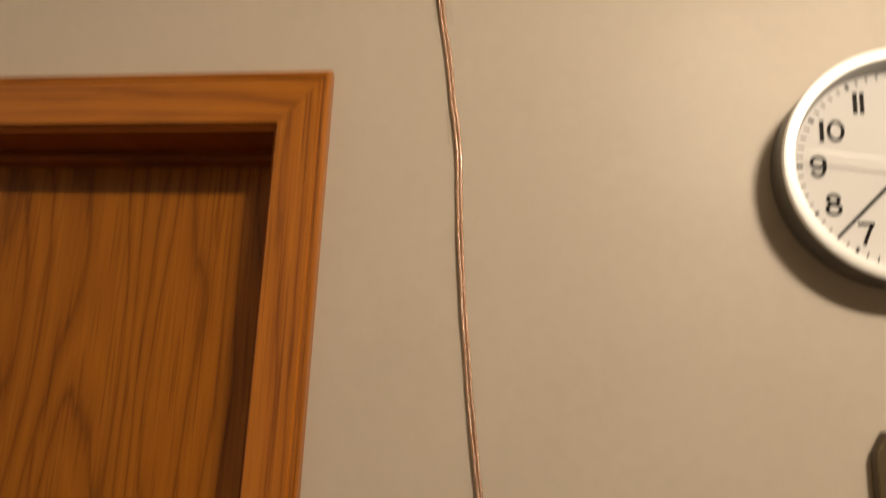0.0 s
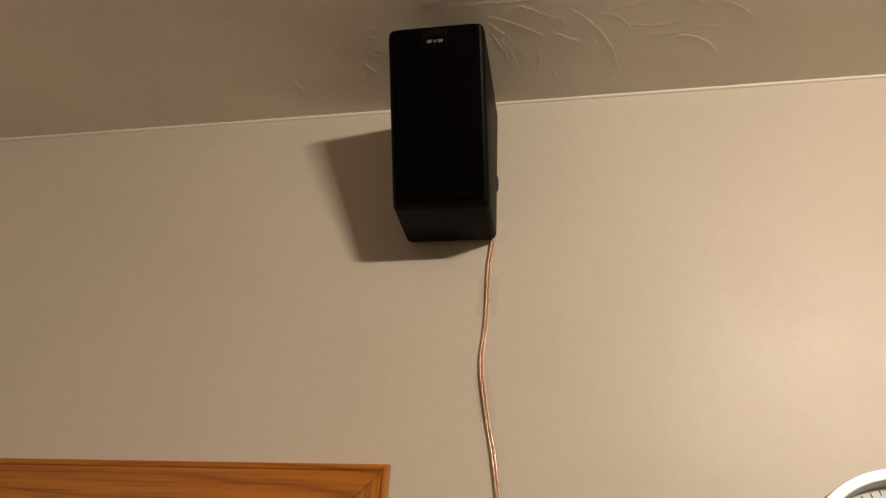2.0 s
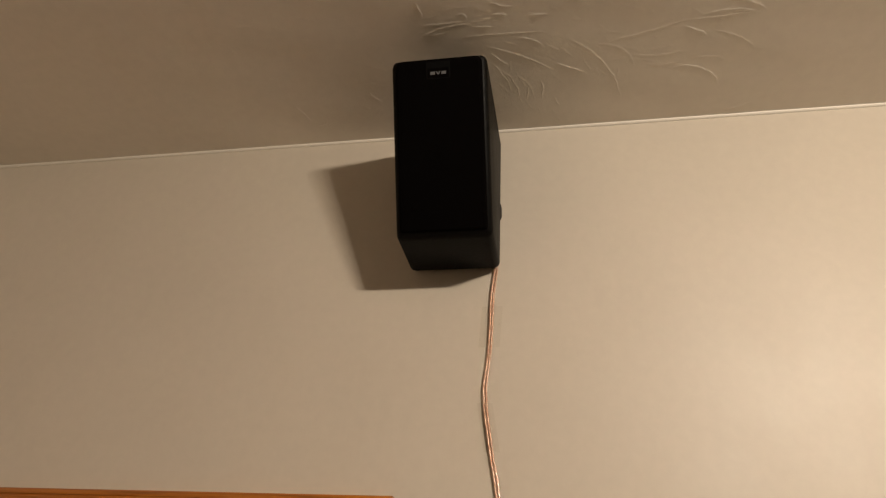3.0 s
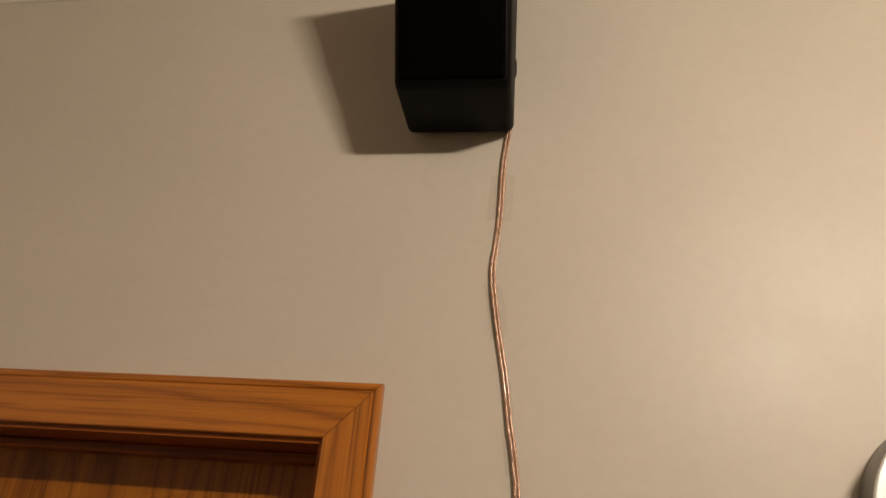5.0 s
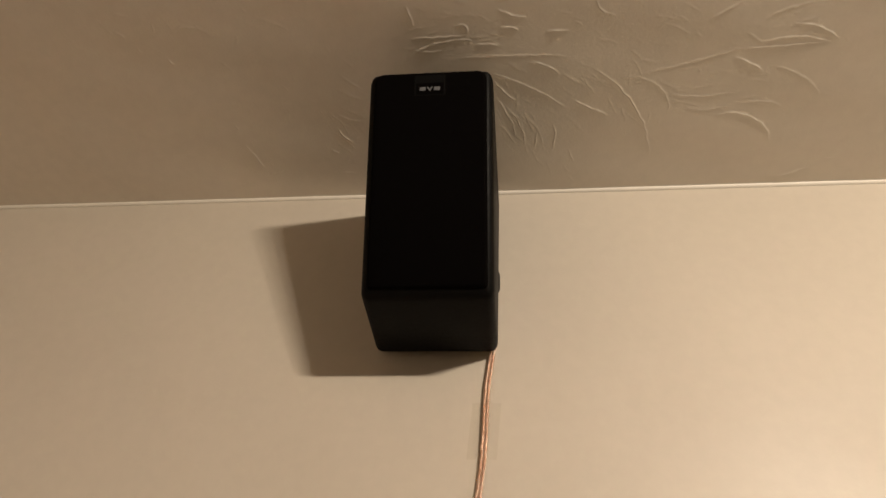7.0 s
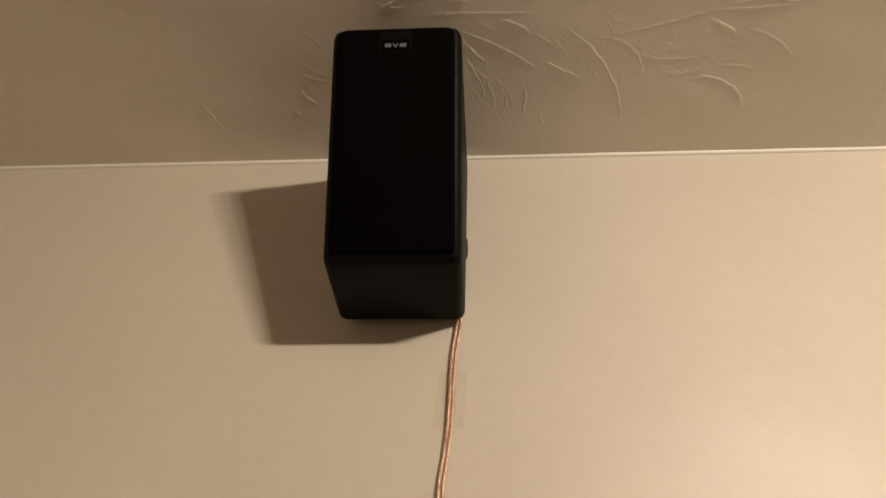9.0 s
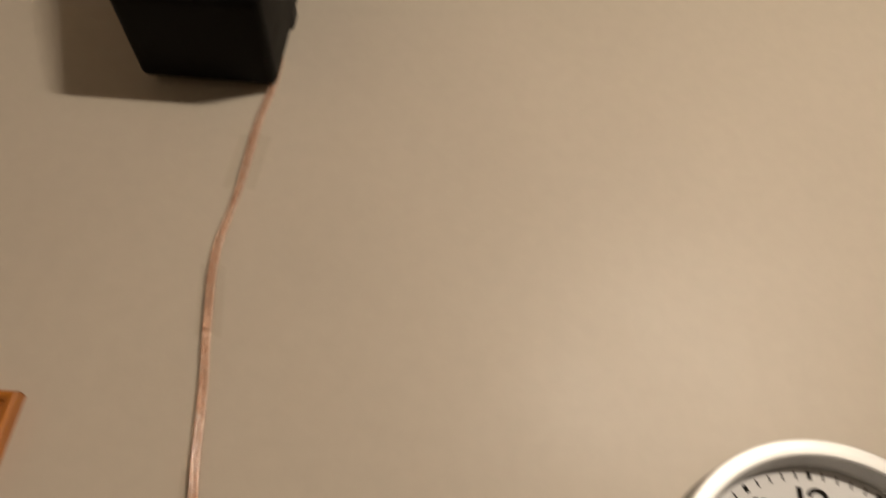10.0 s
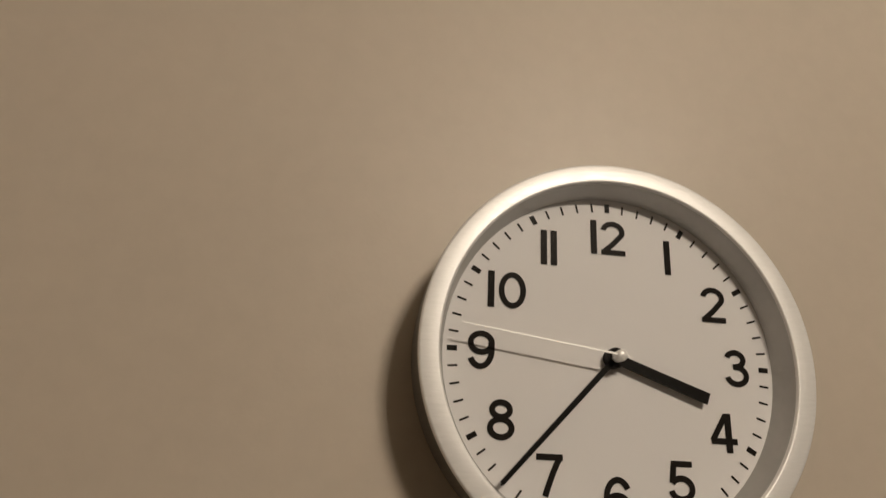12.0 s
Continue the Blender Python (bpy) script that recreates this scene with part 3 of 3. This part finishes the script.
for k in range(60):
    t_ob = new("tick", hour_tick if k % 5 == 0 else minute_tick)
    t_ob.parent = clock
    t_ob.matrix_basis = pose(0, 0, 0, 0, 6 * k, 0)

NUM_H = 0.0222


STROKE = 0.152


def arc(cx, cy, rx, ry, a0, a1, steps=28):
    return [(cx + rx * math.cos(math.radians(a0 + (a1 - a0) * k / steps)), cy + ry * math.sin(math.radians(a0 + (a1 - a0) * k / steps))) for k in range(steps + 1)]


def figure_strokes(ch):
    """Centre lines of one figure in a box one high; returns (strokes, width)."""
    h, top, w = STROKE / 2, 1 - STROKE / 2, 0.70
    if ch == "0":
        return [arc(0.37, 0.5, 0.37 - h, top - 0.5, 0, 360, 48)], 0.74
    if ch == "1":
        return [[(h, 0), (h, 1)]], STROKE
    if ch == "2":
        bow = arc(w / 2, 0.70, w / 2 - h, top - 0.70, 172, -38)
        return [bow + [(0.30, 0.28), (0.13, 0.14), (0.075, 0.02)], [(0, h), (w, h)]], w
    if ch == "3":
        return [arc(0.325, 0.735, 0.235, top - 0.735, 165, -88), arc(0.34, 0.305, 0.275, 0.305 - h, 88, -168), [(0.25, 0.535), (0.36, 0.535)]], w
    if ch == "4":
        return [[(0.49, 0), (0.49, 1)], [(0.44, 0.965), (0.035, 0.30)], [(0, 0.29), (w + 0.02, 0.29)]], w + 0.02
    if ch == "5":
        return [[(0.135, top), (0.65, top)], [(0.165, 0.99), (0.10, 0.46)], arc(0.34, 0.325, 0.283, 0.325 - h, 148, -168)], w
    if ch in "69":
        strokes = [arc(0.355, 0.315, 0.355 - h, 0.315 - h, 0, 360, 44), arc(0.375, 0.48, 0.375 - h, top - 0.48, 32, 205)]
        if ch == "9":
            strokes = [[(0.71 - x, 1 - y) for x, y in st] for st in strokes]
        return strokes, 0.71
    if ch == "7":
        curve = [(0.60 - 0.40 * t ** 0.8 + 0.02, 0.93 - 0.93 * t) for t in (0, 0.1, 0.2, 0.35, 0.5, 0.65, 0.8, 1.0)]
        return [[(0, top), (w - 0.02, top)], curve], w
    return [arc(0.35, 0.745, 0.228, top - 0.745, 0, 360, 40), arc(0.35, 0.295, 0.275, 0.295 - h, 0, 360, 44)], w


def ribbon(bm, pts, half, place, depth):
    """A flat stroke of even width along a line of points."""
    rows = []
    closed = math.dist(pts[0], pts[-1]) < 1e-6
    for i, p in enumerate(pts):
        a = pts[i - 1] if i else (pts[-2] if closed else pts[0])
        b = pts[i + 1] if i < len(pts) - 1 else (pts[1] if closed else pts[-1])
        d = math.dist(a, b)
        nx, ny = -(b[1] - a[1]) / d * half, (b[0] - a[0]) / d * half
        rows.append([bm.verts.new((*place(p[0] + k * nx, p[1] + k * ny, depth),)) for k in (-1, 1)])
    for (a, b), (c, d) in zip(rows, rows[1:]):
        bm.faces.new((a, b, d, c))


def numeral(text, cx, cz):
    """A printed hour number; every 1 is a plain upright bar."""
    bm = bmesh.new()
    gap = 0.13
    laid = [figure_strokes(ch) for ch in text]
    x = -(sum(w for _, w in laid) + gap * (len(laid) - 1)) / 2
    depth = FACE_D + 0.0004
    for strokes, w in laid:
        for st in strokes:
            half = 0.0890 if len(st) == 2 and st[0][0] == st[1][0] else STROKE / 2
            ribbon(bm, st, half, lambda u, v, d, x=x: (cx + (x + u) * NUM_H, -d, cz + (v - 0.5) * NUM_H), depth)
            depth += 0.00004
        x += w + gap
    return part("numeral", bm, INK_BLACK, clock)


NUM_R = 0.0763
INSET = {10: -0.003, 9: 0.0019, 3: 0.0015, 11: -0.0005, 12: -0.0008}
for h in range(1, 13):
    a = math.radians(30 * h)
    r = NUM_R + INSET.get(h, 0.0)
    numeral(str(h), r * math.sin(a), r * math.cos(a))


def hand(name, degrees, outline, lo, hi, mat, label):
    ob = part(name, prism(outline, lo, hi), mat, clock, label)
    ob.matrix_basis = pose(0, 0, 0, 0, degrees, 0)
    return ob


hand("hour_hand", 109.6, [(-0.0030, -0.001), (0.0030, -0.001), (0.0034, 0.0595), (-0.0034, 0.0595)], FACE_D + 0.004, FACE_D + 0.0048, HAND_BLACK, "broad black hour hand")
hand("minute_hand", 222.8, [(-0.0017, -0.001), (0.0017, -0.001), (0.0013, 0.0978), (-0.0013, 0.0978)], FACE_D + 0.0062, FACE_D + 0.0068, HAND_BLACK, "slim black minute hand")
hand("second_hand", 277.4, [(-0.0006, -0.006), (0.0006, -0.006), (0.0004, 0.093), (-0.0004, 0.093)], FACE_D + 0.0150, FACE_D + 0.0155, HAND_SILVER, "thin silver second hand")
part("hub", disc(0.0058, FACE_D + 0.0068, 0.0066, 40), HAND_BLACK, clock)
part("cap", lathe([(0.0030, FACE_D + 0.0068), (0.0034, FACE_D + 0.0140), (0.0030, FACE_D + 0.0158), (0.0017, FACE_D + 0.0164), (0.0002, FACE_D + 0.0166)], 32), HAND_SILVER, clock, "small silver cap", True)


# ---------- below the clock ----------
def plaque():
    """A dark board with clipped corners and a raised border."""
    w, top, low, c = 0.30, 1.733, 1.33, 0.020
    x0 = 0.541
    outline = [(x0, low + c), (x0 + c / 2, low), (x0 + w - c / 2, low), (x0 + w, low + c), (x0 + w, top - c), (x0 + w - c / 2, top), (x0 + c / 2, top), (x0, top - c)]
    ob = tagged(thing("wall_plaque"), "dark brown wooden board with clipped corners on the wall", "plaque")
    bm = prism(outline, 0.001, 0.014)
    part("board", soften(bm, 0.002, 2), DARK_WOOD, ob)


plaque()


# ---------- the ceiling lamp ----------
fixture = tagged(thing("ceiling_lamp", pose(LAMP.x, LAMP.y, CEIL)), "white four-bulb bar lamp fixed to the ceiling", "lamp")


def turned(profile, cx=0.0, steps=48):
    bm = lathe(profile, steps)
    bmesh.ops.rotate(bm, verts=bm.verts, matrix=Matrix.Rotation(math.radians(90), 3, "X"))
    bmesh.ops.translate(bm, verts=bm.verts, vec=(cx, 0, 0))
    return bm


part("canopy", soften(boxes(((-0.16, -0.04, -0.014), (0.16, 0.04, -0.0005))), 0.006, 3), LAMP_WHITE, fixture, "white enamelled bar", True)
for dx in BULBS:
    part("socket", turned([(0.014, 0.013), (0.014, 0.0190), (0.0005, 0.0190)], dx, 24), LAMP_WHITE, fixture, "", True)
